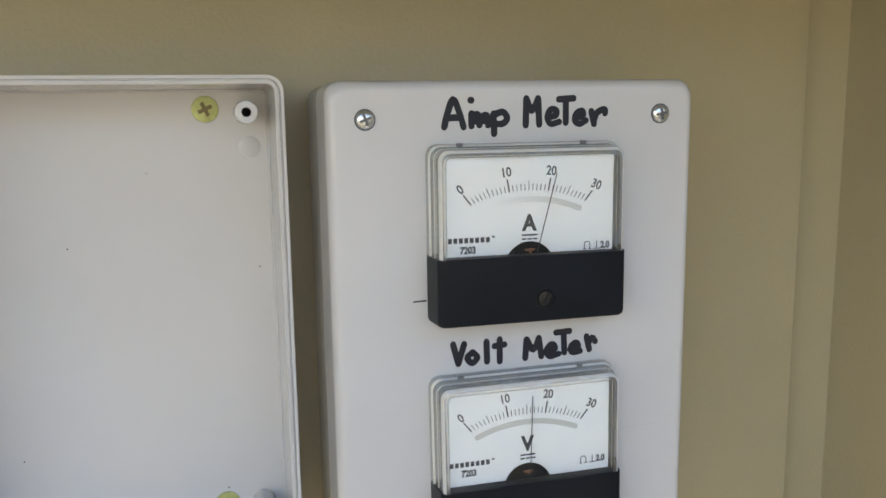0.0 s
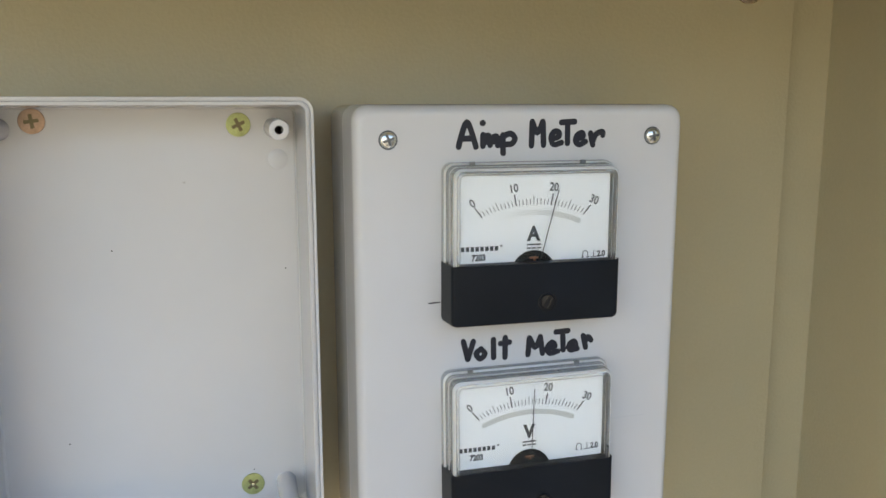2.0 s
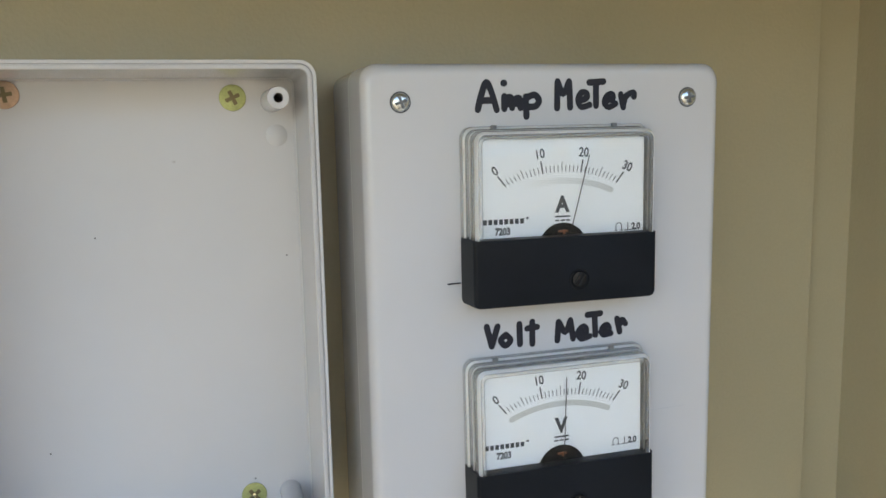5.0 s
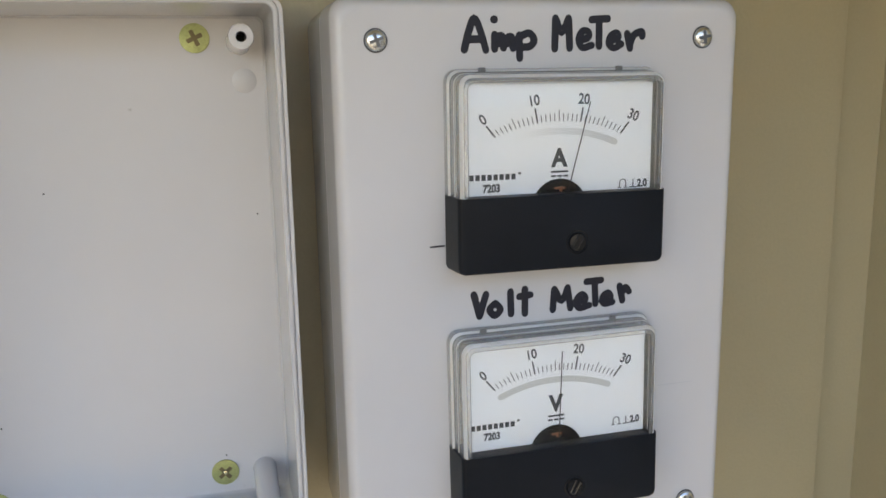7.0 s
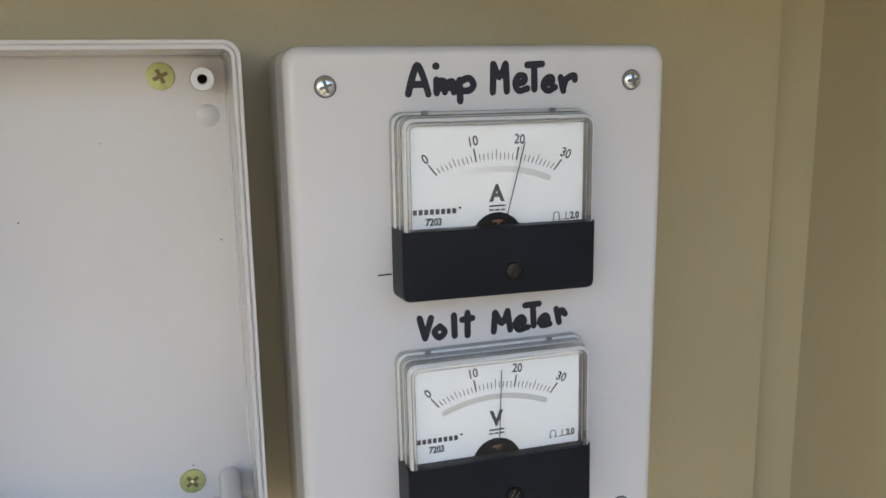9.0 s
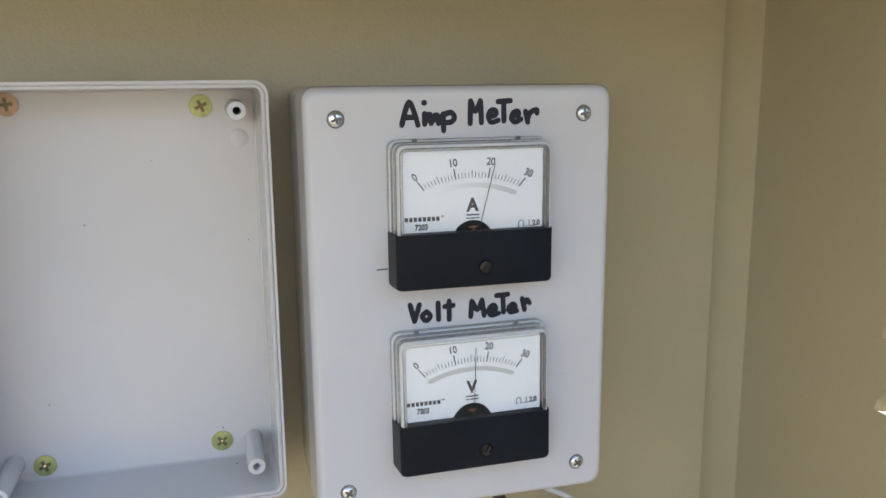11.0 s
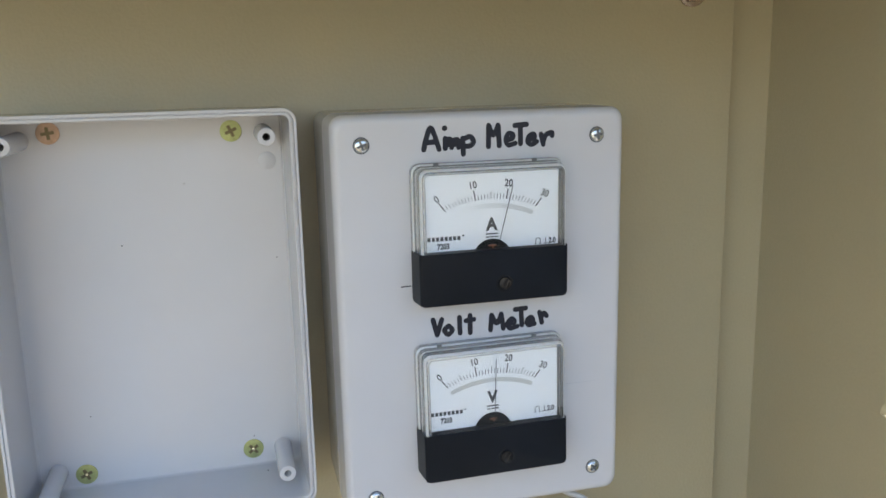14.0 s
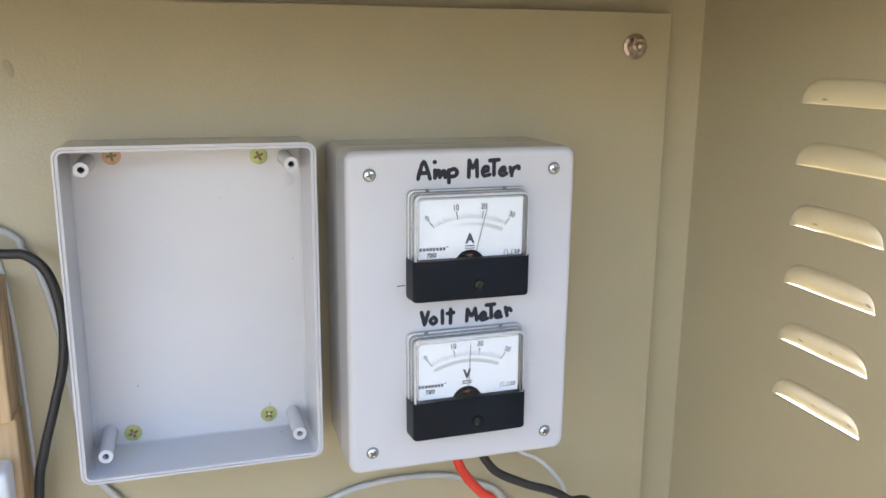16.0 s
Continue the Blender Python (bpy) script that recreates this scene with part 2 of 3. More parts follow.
def glide(points, steps=10):
    """A smooth line through points."""
    p = [Vector(q) for q in points]
    p = [2 * p[0] - p[1]] + p + [2 * p[-1] - p[-2]]
    out = []
    for a, b, c, d in zip(p, p[1:], p[2:], p[3:]):
        for i in range(steps):
            t = i / steps
            out.append(0.5 * (2 * b + (c - a) * t + (2 * a - 5 * b + 4 * c - d) * t * t + (3 * b - a - 3 * c + d) * t ** 3))
    out.append(p[-2])
    return out


def tube(bm, line, r, n=12):
    """A round tube along a line, with closed ends."""
    rows = []
    side = None
    for i, q in enumerate(line):
        d = (line[min(i + 1, len(line) - 1)] - line[max(i - 1, 0)]).normalized()
        side = (side - d * side.dot(d)).normalized() if side else d.orthogonal().normalized()
        up = d.cross(side)
        rows.append([bm.verts.new(q + r * (math.cos(2 * math.pi * k / n) * side + math.sin(2 * math.pi * k / n) * up)) for k in range(n)])
    for a, b in zip(rows, rows[1:]):
        for i in range(n):
            j = (i + 1) % n
            bm.faces.new((a[i], a[j], b[j], b[i]))
    bm.faces.new(rows[0])
    bm.faces.new(rows[-1])


def lettering(name, text, size, at, mat, parent, turn=0.0, bold=0.0, squeeze=1.0, label=""):
    """Printed characters, centred, facing the front (towards -y)."""
    cu = bpy.data.curves.new(name, "FONT")
    cu.body, cu.size, cu.align_x, cu.align_y = text, size, "CENTER", "CENTER"
    cu.extrude, cu.offset, cu.resolution_u = 0.00003, bold, 4
    tmp = new("tmp", cu)
    bpy.context.view_layer.update()
    me = bpy.data.meshes.new_from_object(tmp)
    bpy.data.objects.remove(tmp)
    me.transform(Matrix.Translation(at) @ Matrix.Rotation(radians(turn), 4, "Y") @ Matrix.Rotation(radians(90), 4, "X") @ Matrix.Diagonal((squeeze, 1, 1, 1)))
    me.name = name
    me.materials.clear()
    me.materials.append(mat)
    ob = new(name, me)
    ob.parent = parent
    return tagged(ob, label) if label else ob


# ---- enclosure ----
Z = 1.3
X_LEFT, X_RIGHT, Y_BACK, Y_FRONT, Z_TOP, Z_FLOOR = -0.56, 0.2078, 0.0285, -0.225, Z + 0.192, Z - 0.46
SHEET = 0.0015
PLATE_Y = 0.0105


def wall(name, lo, hi, label):
    bm = bmesh.new()
    block(bm, lo, hi)
    return tagged(finish(name, bm, PAINT, smooth=0), label, "wall", kind="structure")


wall("wall_back", (X_LEFT - SHEET, Y_BACK, 0), (X_RIGHT + SHEET, Y_BACK + SHEET, Z_TOP + SHEET), "beige powder-coated steel back of the cabinet")
wall("wall_left", (X_LEFT - SHEET, Y_FRONT, 0), (X_LEFT, Y_BACK - 0.0001, Z_TOP), "beige powder-coated steel cabinet side")
bm = bmesh.new()
block(bm, (X_LEFT - SHEET, Y_FRONT - 0.03, Z_TOP + 0.0001), (X_RIGHT + SHEET, Y_BACK - 0.0001, Z_TOP + SHEET))
tagged(finish("ceiling", bm, PAINT, smooth=0), "beige powder-coated steel cabinet top", "ceiling", kind="structure")
bm = bmesh.new()
block(bm, (X_LEFT, Y_FRONT, Z_FLOOR - SHEET), (X_RIGHT, Y_BACK - 0.0001, Z_FLOOR))
tagged(finish("floor", bm, PAINT, smooth=0), "beige powder-coated steel cabinet bottom", "floor", kind="structure")

# louvred side: slots pressed outwards, open underneath
LOUVRE_Y0, LOUVRE_Y1, LOUVRE_H, LOUVRE_OUT = -0.0805, -0.1565, 0.0155, 0.0070
LOUVRES = [Z - 0.0662 + 0.0375 * i for i in range(6)]


def louvre_top(u):
    """Height of the slot's rounded upper edge at u from -1 to 1."""
    return LOUVRE_H * max(0.0, 1 - abs(u) ** 5) ** 0.5


def louvred_wall():
    bm = bmesh.new()
    seen = {}

    def v(y, z):
        key = (round(y, 6), round(z, 6))
        if key not in seen:
            seen[key] = bm.verts.new((X_RIGHT, y, z))
        return seen[key]

    def quad(*pts):
        vs = []
        for p in pts:
            w = v(*p)
            if w not in vs:
                vs.append(w)
        if len(vs) > 2:
            bm.faces.new(vs)

    us = [math.sin(math.pi / 2 * k / 14) for k in range(-14, 15)]
    ym, yh = (LOUVRE_Y0 + LOUVRE_Y1) / 2, (LOUVRE_Y0 - LOUVRE_Y1) / 2
    ys = [ym + yh * u for u in us]
    cuts = sorted([0.0, Z_TOP] + LOUVRES + [z + LOUVRE_H + 0.0015 for z in LOUVRES])
    for a, b in zip(cuts, cuts[1:]):
        quad((Y_FRONT, a), (LOUVRE_Y1, a), (LOUVRE_Y1, b), (Y_FRONT, b))
        quad((LOUVRE_Y0, a), (Y_BACK - 0.0001, a), (Y_BACK - 0.0001, b), (LOUVRE_Y0, b))
        for i in range(len(us) - 1):
            lo = (louvre_top(us[i]), louvre_top(us[i + 1])) if a in LOUVRES else (0, 0)
            quad((ys[i], a + lo[0]), (ys[i + 1], a + lo[1]), (ys[i + 1], b), (ys[i], b))
    ob = finish("wall_right", bm, PAINT, smooth=0)
    tagged(ob, "beige powder-coated steel cabinet side with pressed louvres", "wall", kind="structure")
    mod = ob.modifiers.new("thickness", "SOLIDIFY")
    mod.thickness, mod.offset = SHEET, 1.0 if ob.data.polygons[0].normal.x > 0 else -1.0
    hood = None
    for z in LOUVRES:
        if hood is None:
            bm = bmesh.new()
            rows = []
            for u, y in zip(us, ys):
                top, out = louvre_top(u), LOUVRE_OUT * max(0.0, 1 - abs(u) ** 4) ** 0.5
                col = []
                for k in range(9):
                    t = k / 8
                    s = t * t * (3 - 2 * t)
                    col.append(bm.verts.new((X_RIGHT + 0.0002 + out * (0.6 * s + 0.4 * math.sin(math.pi / 2 * t)), y, top * (1 - t) - 0.0016 * t * t * (1 - u * u))))
                rows.append(col)
            for a, b in zip(rows, rows[1:]):
                for k in range(8):
                    bm.faces.new((a[k], b[k], b[k + 1], a[k + 1]))
            hood = part("louvre", bm, PAINT, ob, smooth=60)
            m2 = hood.modifiers.new("thickness", "SOLIDIFY")
            m2.thickness, m2.offset = 0.0011, 0.0
            hood.location = (0, 0, z)
        else:
            h2 = hood.copy()
            scene.collection.objects.link(h2)
            h2.location = (0, 0, z)
    for k, f in ((0, 0.40), (0, 0.82), (1, 0.18), (1, 0.52), (2, 0.87), (3, 0.20), (5, 0.16)):
        u = 1 - 2 * f
        y = ym + yh * u
        out = LOUVRE_OUT * max(0.0, 1 - abs(u) ** 4) ** 0.5
        t = 0.80
        x = X_RIGHT + 0.0002 + out * (0.6 * t * t * (3 - 2 * t) + 0.4 * math.sin(math.pi / 2 * t)) - 0.0006
        bm = bmesh.new()
        bmesh.ops.create_uvsphere(bm, u_segments=10, v_segments=6, radius=1.0)
        for vert in bm.verts:
            vert.co = Vector((vert.co.x * 0.0004, vert.co.y * 0.0030, vert.co.z * 0.0009 + vert.co.y * 0.0003))
        run = part("paint_run", bm, DRIP, ob, "brownish drip of paint on a louvre")
        run.location = (x, y, LOUVRES[k] + louvre_top(u) * (1 - t))
    return ob


louvred_wall()

# added tall wall, out of view, keeps the sun off the ground in front
bm = bmesh.new()
block(bm, (-2.6, Y_BACK + SHEET + 0.001, 0), (X_RIGHT + 0.01, Y_BACK + 0.25, 5.5))
tagged(finish("shade_wall_behind", bm, SHADE_WALL, smooth=0), "added unseen wall behind the cabinet, shading the ground in front", "wall", kind="structure")
bm = bmesh.new()
bm.faces.new([bm.verts.new(p) for p in ((-300, -300, 0), (300, -300, 0), (300, 300, 0), (-300, 300, 0))])
tagged(finish("ground", bm, GROUND, smooth=0), "dark bare soil around the cabinet", "ground", kind="structure")
bm = bmesh.new()
block(bm, (0.26, -6.0, 0.0), (5.0, 8.0, 0.03))
tagged(finish("pavement", bm, CONCRETE, smooth=0), "pale concrete paving in full sun beside the cabinet", "pavement", kind="structure")
# added out of view: blocks horizon light from the front
bm = bmesh.new()
block(bm, (-0.9, -2.6, 0), (1.05, -2.4, 2.0))
tagged(finish("light_blocker_front", bm, SHADE_WALL, smooth=0), "added unseen wall blocking low light from the front", "wall", kind="structure")
# added out of view: sunlit reflector, throws warm light in from the left
bm = bmesh.new()
block(bm, (-4.4, -3.4, 0), (-4.2, 0.5, 3.6))
tagged(finish("bounce_wall_left", bm, BOUNCE_WALL, smooth=0), "added unseen ochre wall bouncing warm sunlight from the left", "wall", kind="structure")
# added out of view: blocks horizon light from the right
bm = bmesh.new()
block(bm, (0.90, -2.399, 0), (1.05, -0.30, 1.7))
tagged(finish("light_blocker_right", bm, SHADE_WALL, smooth=0), "added unseen wall blocking low light from the right", "wall", kind="structure")

# mounting plate with its folded-looking eased edge
PLATE_LO, PLATE_HI = (-0.52, PLATE_Y, Z - 0.42), (0.1702, PLATE_Y + 0.002, Z + 0.1769)
bm = bmesh.new()
block(bm, PLATE_LO, PLATE_HI, 0.0006)
mounting_plate = tagged(finish("mounting_plate", bm, PAINT), "beige painted steel mounting plate bolted inside the cabinet", "plate")
bm = bmesh.new()
bmesh.ops.create_uvsphere(bm, u_segments=16, v_segments=8, radius=1.0)
for vert in bm.verts:
    vert.co = Vector((vert.co.x * 0.0028 - vert.co.z * 0.0008, vert.co.y * 0.0002, vert.co.z * 0.0050))
part("smudge", bm, SMUDGE, mounting_plate, "faint brown smudge on the paint").location = (-0.2425, PLATE_Y, Z + 0.1385)


def corner_bolt(x, z):
    t = thing("hex_bolt", (x, PLATE_Y, z), "dull brownish steel hex nut and stud holding the plate", "bolt", "plate bolts")
    bm = bmesh.new()
    lathe(bm, ((0.0078, 0.0), (0.0086, -0.0003), (0.0086, -0.0013), (0.0080, -0.0016)), n=32)
    part("washer", bm, RUST, t)
    bm = bmesh.new()
    lathe(bm, ((0.0064, -0.0015), (0.0067, -0.0019), (0.0067, -0.0058), (0.0056, -0.0068)), n=6)
    part("nut", bm, RUST, t, smooth=20)
    bm = bmesh.new()
    lathe(bm, ((0.0034, -0.001), (0.0034, -0.0092), (0.0030, -0.0102), (0.0015, -0.0107)), n=18)
    part("stud", bm, RUST, t)
    bm = bmesh.new()
    lathe(bm, ((0.004, 0.0015), (0.004, Y_BACK - PLATE_Y)), n=12)
    part("spacer", bm, RUST, t)
    return t


bolt = corner_bolt(0.1430, Z + 0.1545)
for q in ((-0.497, Z + 0.154), (-0.497, Z - 0.397), (0.1478, Z - 0.397)):
    copy_thing(bolt, Matrix.Translation((q[0], PLATE_Y, q[1])))


# ---- screws ----
def star_recess(bm, y, size, width, turn):
    """Cross recess whose arms widen outwards from a narrow waist."""
    out = []
    for k in range(4):
        a = radians(turn + 90 * k)
        d, s = Vector((math.cos(a), 0, math.sin(a))), Vector((-math.sin(a), 0, math.cos(a)))
        for p in (d * size - s * width, d * size * 1.06, d * size + s * width, (d + s) * width * 0.95):
            out.append(p)
    lo = [bm.verts.new((p.x, y + 0.0006, p.z)) for p in out]
    hi = [bm.verts.new((p.x, y, p.z)) for p in out]
    bm.faces.new(hi)
    for i in range(len(out)):
        j = (i + 1) % len(out)
        bm.faces.new((lo[i], lo[j], hi[j], hi[i]))


def pan_screw(parent, x, y, z, r, turn, mat, name="screw", flat=False):
    bm = bmesh.new()
    if flat:
        lathe(bm, ((r * 0.6, 0.001), (r, 0.0), (r * 0.98, -0.00025), (r * 0.6, -0.0005), (r * 0.2, -0.0006)), n=28)
        top = -0.0006
    else:
        lathe(bm, ((r, 0.001), (r, -0.0004), (r * 0.93, -0.0010), (r * 0.75, -0.0014), (r * 0.4, -0.0017), (r * 0.1, -0.0018)), n=28)
        top = -0.0018
    s = part(name, bm, mat, parent)
    s.location = (x, y, z)
    bm = bmesh.new()
    if flat:
        star_recess(bm, top - 0.00007, r * 0.54, r * 0.15, turn)
    else:
        star_recess(bm, top - 0.00005, r * 0.62, r * 0.15, turn)
    part("cross_slot", bm, BROWN_SLOT if flat else SLOT, s, smooth=0)
    # golden highlight in the slot, built as a bright dot on lower screws
    if flat and z < 0:
        bm = bmesh.new()
        lathe(bm, ((r * 0.15, top - 0.00006), (r * 0.11, top - 0.00014), (r * 0.03, top - 0.00018)), n=12)
        part("slot_glint", bm, GOLD_GLINT, s)
    return s


# ---- junction boxes ----
BOX_W, BOX_H, BOX_R = 0.1385, 0.1932, 0.0060
RIM_Y, LID_Y, FLOOR_T = -0.0343, -0.0600, 0.0027
POST_X, POST_Z = 0.0559, 0.0834


def box_base(parent, posts=True):
    """The open lower half: walls with a stepped rim, and a screw post in each corner."""
    bm = bmesh.new()
    y0, w, h, r = PLATE_Y - 0.0002, BOX_W, BOX_H, BOX_R
    fl = y0 - FLOOR_T
    loft(bm, ((w - 0.006, h - 0.006, r - 0.002, y0), (w - 0.0012, h - 0.0012, r, y0 - 0.001), (w - 0.0006, h - 0.0006, r, y0 - 0.003), (w - 0.00055, h - 0.00055, r, y0 - 0.0045), (w - 0.00005, h - 0.00005, r, RIM_Y + 0.0016), (w, h, r, RIM_Y + 0.0002), (w - 0.0002, h - 0.0002, r, RIM_Y),
              (w - 0.0026, h - 0.0026, r - 0.001, RIM_Y), (w - 0.0029, h - 0.0029, r - 0.001, RIM_Y + 0.0009), (w - 0.0036, h - 0.0036, r - 0.0015, RIM_Y + 0.0009), (w - 0.0039, h - 0.0039, r - 0.0015, RIM_Y - 0.0001),
              (w - 0.0062, h - 0.0062, r - 0.003, RIM_Y - 0.0001), (w - 0.0066, h - 0.0066, r - 0.003, RIM_Y + 0.0004),
              (w - 0.00672, h - 0.00672, r - 0.003, RIM_Y + 0.0014), (w - 0.0084, h - 0.0084, r - 0.003, fl - 0.0022), (w - 0.0085, h - 0.0085, r - 0.003, fl - 0.0014), (w - 0.0089, h - 0.0089, r - 0.003, fl - 0.0006), (w - 0.0100, h - 0.0100, r - 0.0035, fl)))
    part("base", bm, ABS, parent)
    for sx in (-1, 1):
        for sz in (-1, 1):
            bm = bmesh.new()
            lathe(bm, ((0.0047, fl + 0.0005), (0.0046, fl - 0.001), (0.0042, -0.0262), (0.0040, -0.0271), (0.0018, -0.0271), (0.0017, -0.0265), (0.0016, -0.0120)), n=28)
            p = part("screw_post", bm, ABS, parent)
            p.location = (sx * POST_X, 0, sz * POST_Z)
            bm = bmesh.new()
            lathe(bm, ((0.00155, -0.0125), (0.0015, -0.0124)), n=16)
            part("bore", bm, RECESS, p)


tray = thing("open_junction_box", (-0.1500, 0, Z + 0.0028), "open light grey plastic junction box without its lid", "junction box")
box_base(tray)
for i, (x, z, turn, m) in enumerate(((-0.0427, 0.0868, 8, RED_ZINC), (0.0405, 0.0848, 25, YELLOW_ZINC), (-0.0427, -0.0856, 25, YELLOW_ZINC), (0.0405, -0.0831, 40, YELLOW_ZINC))):
    s = pan_screw(tray, x, PLATE_Y - 0.0002 - FLOOR_T - 0.0004, z, 0.0053, turn, m, "mounting_screw", flat=True)
    tagged(s, "copper-toned cross-head screw" if m is RED_ZINC else "yellow zinc cross-head screw")

bm = bmesh.new()
lathe(bm, ((0.0044, PLATE_Y - 0.0020), (0.0044, PLATE_Y - FLOOR_T - 0.00045), (0.0042, PLATE_Y - FLOOR_T - 0.00058)), n=28)
part("moulding_mark", bm, ABS, tray).location = (0.0572, 0, 0.0695)
for sx, sy, sz in ((-0.0380, 0, -0.0551), (0.0590, 0, 0.0198), (0.0413, 0, -0.0761), (-0.0150, 0, 0.0310), (0.0470, -0.010, -0.0919)):
    bm = bmesh.new()
    bmesh.ops.create_uvsphere(bm, u_segments=8, v_segments=6, radius=0.00035)
    part("speck", bm, RECESS, tray, "dark speck of dirt").location = (sx, PLATE_Y - FLOOR_T - 0.0003 + sy, sz)

meter_box = thing("meter_box", (0, 0, Z - 0.0002), "closed light grey plastic box holding two meters", "junction box")
box_base(meter_box)
bm = bmesh.new()
w, h, r, y0 = BOX_W, BOX_H, BOX_R, RIM_Y - 0.0003
prof = [(w - 0.0001, h - 0.0001, r, y0 + 0.0), (w, h, r, y0 - 0.0001), (w - 0.00002, h - 0.00002, r, y0 - 0.0012), (w - 0.00038, h - 0.00038, r, LID_Y + 0.0052), (w - 0.0004, h - 0.0004, r, LID_Y + 0.0042)]
for k in range(1, 9):
    a = math.pi / 2 * k / 8
    ins = 0.0004 + 2 * 0.0036 * (1 - math.cos(a))
    prof.append((w - ins, h - ins, r + 0.0006 * k / 8, LID_Y + 0.0042 - 0.0042 * math.sin(a)))
loft(bm, prof)
lid = part("lid", bm, ABS_LID, meter_box, "smooth grey lid with rounded edges")
for sx, sz, turn, px, pz in ((-1, 1, 20, 0.0557, 0.0830), (1, 1, 10, 0.0548, 0.0836), (-1, -1, 55, 0.0555, 0.0831), (1, -1, 35, 0.0551, 0.0828)):
    bm = bmesh.new()
    lathe(bm, ((0.0037, LID_Y + 0.001), (0.0037, LID_Y - 0.00008), (0.0034, LID_Y - 0.0001)), n=28)
    ringp = part("screw_well", bm, RECESS, lid)
    ringp.location = (sx * px, 0, sz * pz + 0.0002)
    pan_screw(meter_box, sx * px, LID_Y, sz * pz + 0.0002, 0.0033, turn, ZINC, "lid_screw")


# ---- handwriting in marker ----
def written(letters, parent, half):
    """Letters drawn with a broad pen, each a part; strokes in millimetres on the lid."""
    for strokes in letters:
        bm = bmesh.new()
        for s in strokes:
            pts = [Vector((x / 1000, 0, (z + 0.2) / 1000)) for x, z in s]
            line = glide(pts, 5) if len(pts) > 1 else [pts[0], pts[0] + Vector((0.0003, 0, 0))]
            tube(bm, line, half, 8)
            for e in (line[0], line[-1]):
                bmesh.ops.create_uvsphere(bm, u_segments=10, v_segments=6, radius=half, matrix=Matrix.Translation(e))
        for vert in bm.verts:
            vert.co.y = LID_Y - 0.00002 + vert.co.y * 0.05
        part("marker_letter", bm, INK, parent, "letter handwritten in black marker")


AMP = (
    (((-27.9, 80.1), (-26.6, 85.0), (-24.6, 89.6), (-22.6, 85.6), (-20.9, 80.0)), ((-26.3, 83.2), (-22.1, 83.3))),
    (((-18.3, 89.2),), ((-18.0, 84.6), (-18.0, 80.3)), ((-17.8, 83.6), (-15.6, 84.2), (-15.1, 80.6)), ((-14.8, 83.2), (-12.4, 83.9), (-11.9, 80.5)), ((-17.5, 81.9), (-12.2, 82.0))),
    (((-9.9, 84.4), (-9.7, 77.4)), ((-9.7, 84.0), (-6.6, 85.0), (-4.9, 83.0), (-6.3, 81.0), (-9.5, 80.8))))
METER_UPPER = (
    (((2.1, 80.2), (2.3, 89.6)), ((2.4, 89.4), (4.4, 85.2), (6.7, 89.6)), ((6.8, 89.4), (7.2, 80.4))),
    (((10.3, 82.9), (13.4, 83.5), (13.6, 85.3), (11.6, 85.6), (10.3, 83.1), (11.6, 80.5), (14.8, 81.2)),),
    (((14.7, 89.2), (20.3, 89.5)), ((17.3, 89.2), (17.4, 80.9))),
    (((21.4, 82.6), (24.0, 83.4), (23.6, 85.0), (21.6, 84.2), (20.8, 81.8), (22.6, 80.3), (25.2, 81.5)),),
    (((27.3, 84.8), (28.4, 80.2)), ((28.4, 81.6), (29.6, 84.3), (32.4, 85.4), (32.7, 84.0))))
VOLT = (
    (((-25.7, 1.7), (-23.8, -5.8)), ((-23.8, -5.8), (-21.5, 1.5))),
    (((-18.4, -1.9), (-20.3, -3.8), (-18.5, -6.0), (-16.5, -4.0), (-18.2, -1.9)),),
    (((-13.0, 1.7), (-12.8, -5.9)),),
    (((-7.9, 2.2), (-7.9, -6.2)), ((-9.9, -0.2), (-6.0, 0.1))))
METER_LOWER = (
    (((2.1, -5.8), (2.6, 1.3)), ((2.7, 1.2), (5.3, -2.9), (7.4, 1.5)), ((7.4, 1.4), (8.5, -5.7))),
    (((10.8, -3.8), (14.0, -3.2), (12.7, -1.2), (10.5, -3.4), (11.8, -6.0), (15.4, -5.3)),),
    (((14.3, 3.0), (19.7, 3.2)), ((17.3, 2.9), (17.7, -5.0))),
    (((20.0, -4.0), (23.3, -3.3), (22.3, -1.4), (20.3, -2.8), (20.9, -5.2), (24.1, -4.9)),),
    (((26.6, 0.6), (27.8, -4.6)), ((27.6, -2.0), (28.8, 0.0), (30.2, -1.6))))
for word in (AMP, METER_UPPER, VOLT, METER_LOWER):
    written(word, lid, 0.00122)
bm = bmesh.new()
tube(bm, [Vector((-0.0402, LID_Y - 0.00005, 0.0187)), Vector((-0.0354, LID_Y - 0.00005, 0.0189))], 0.00030, 6)
part("pen_mark", bm, INK, lid, "short black pen mark")
bm = bmesh.new()
tube(bm, [Vector((0.0350, LID_Y - 0.00001, -0.0372)), Vector((0.0560, LID_Y - 0.00001, -0.0368))], 0.00007, 6)
part("pencil_mark", bm, PENCIL, lid, "faint pencil line")


# ---- panel meters ----
M_W, M_BOT, M_BAND, M_TOP = 0.0716, 0.0, 0.0246, 0.0634
FACE, CARD = -0.0731, -0.0685


def dial_point(u, rad=0.0517):
    """A place on the scale's arc; u from -1 at 0 to 1 at 30."""
    a = radians(24.1 * u)
    return Vector((0.0003 + rad * math.sin(a), 0, -0.0047 + rad * math.cos(a)))


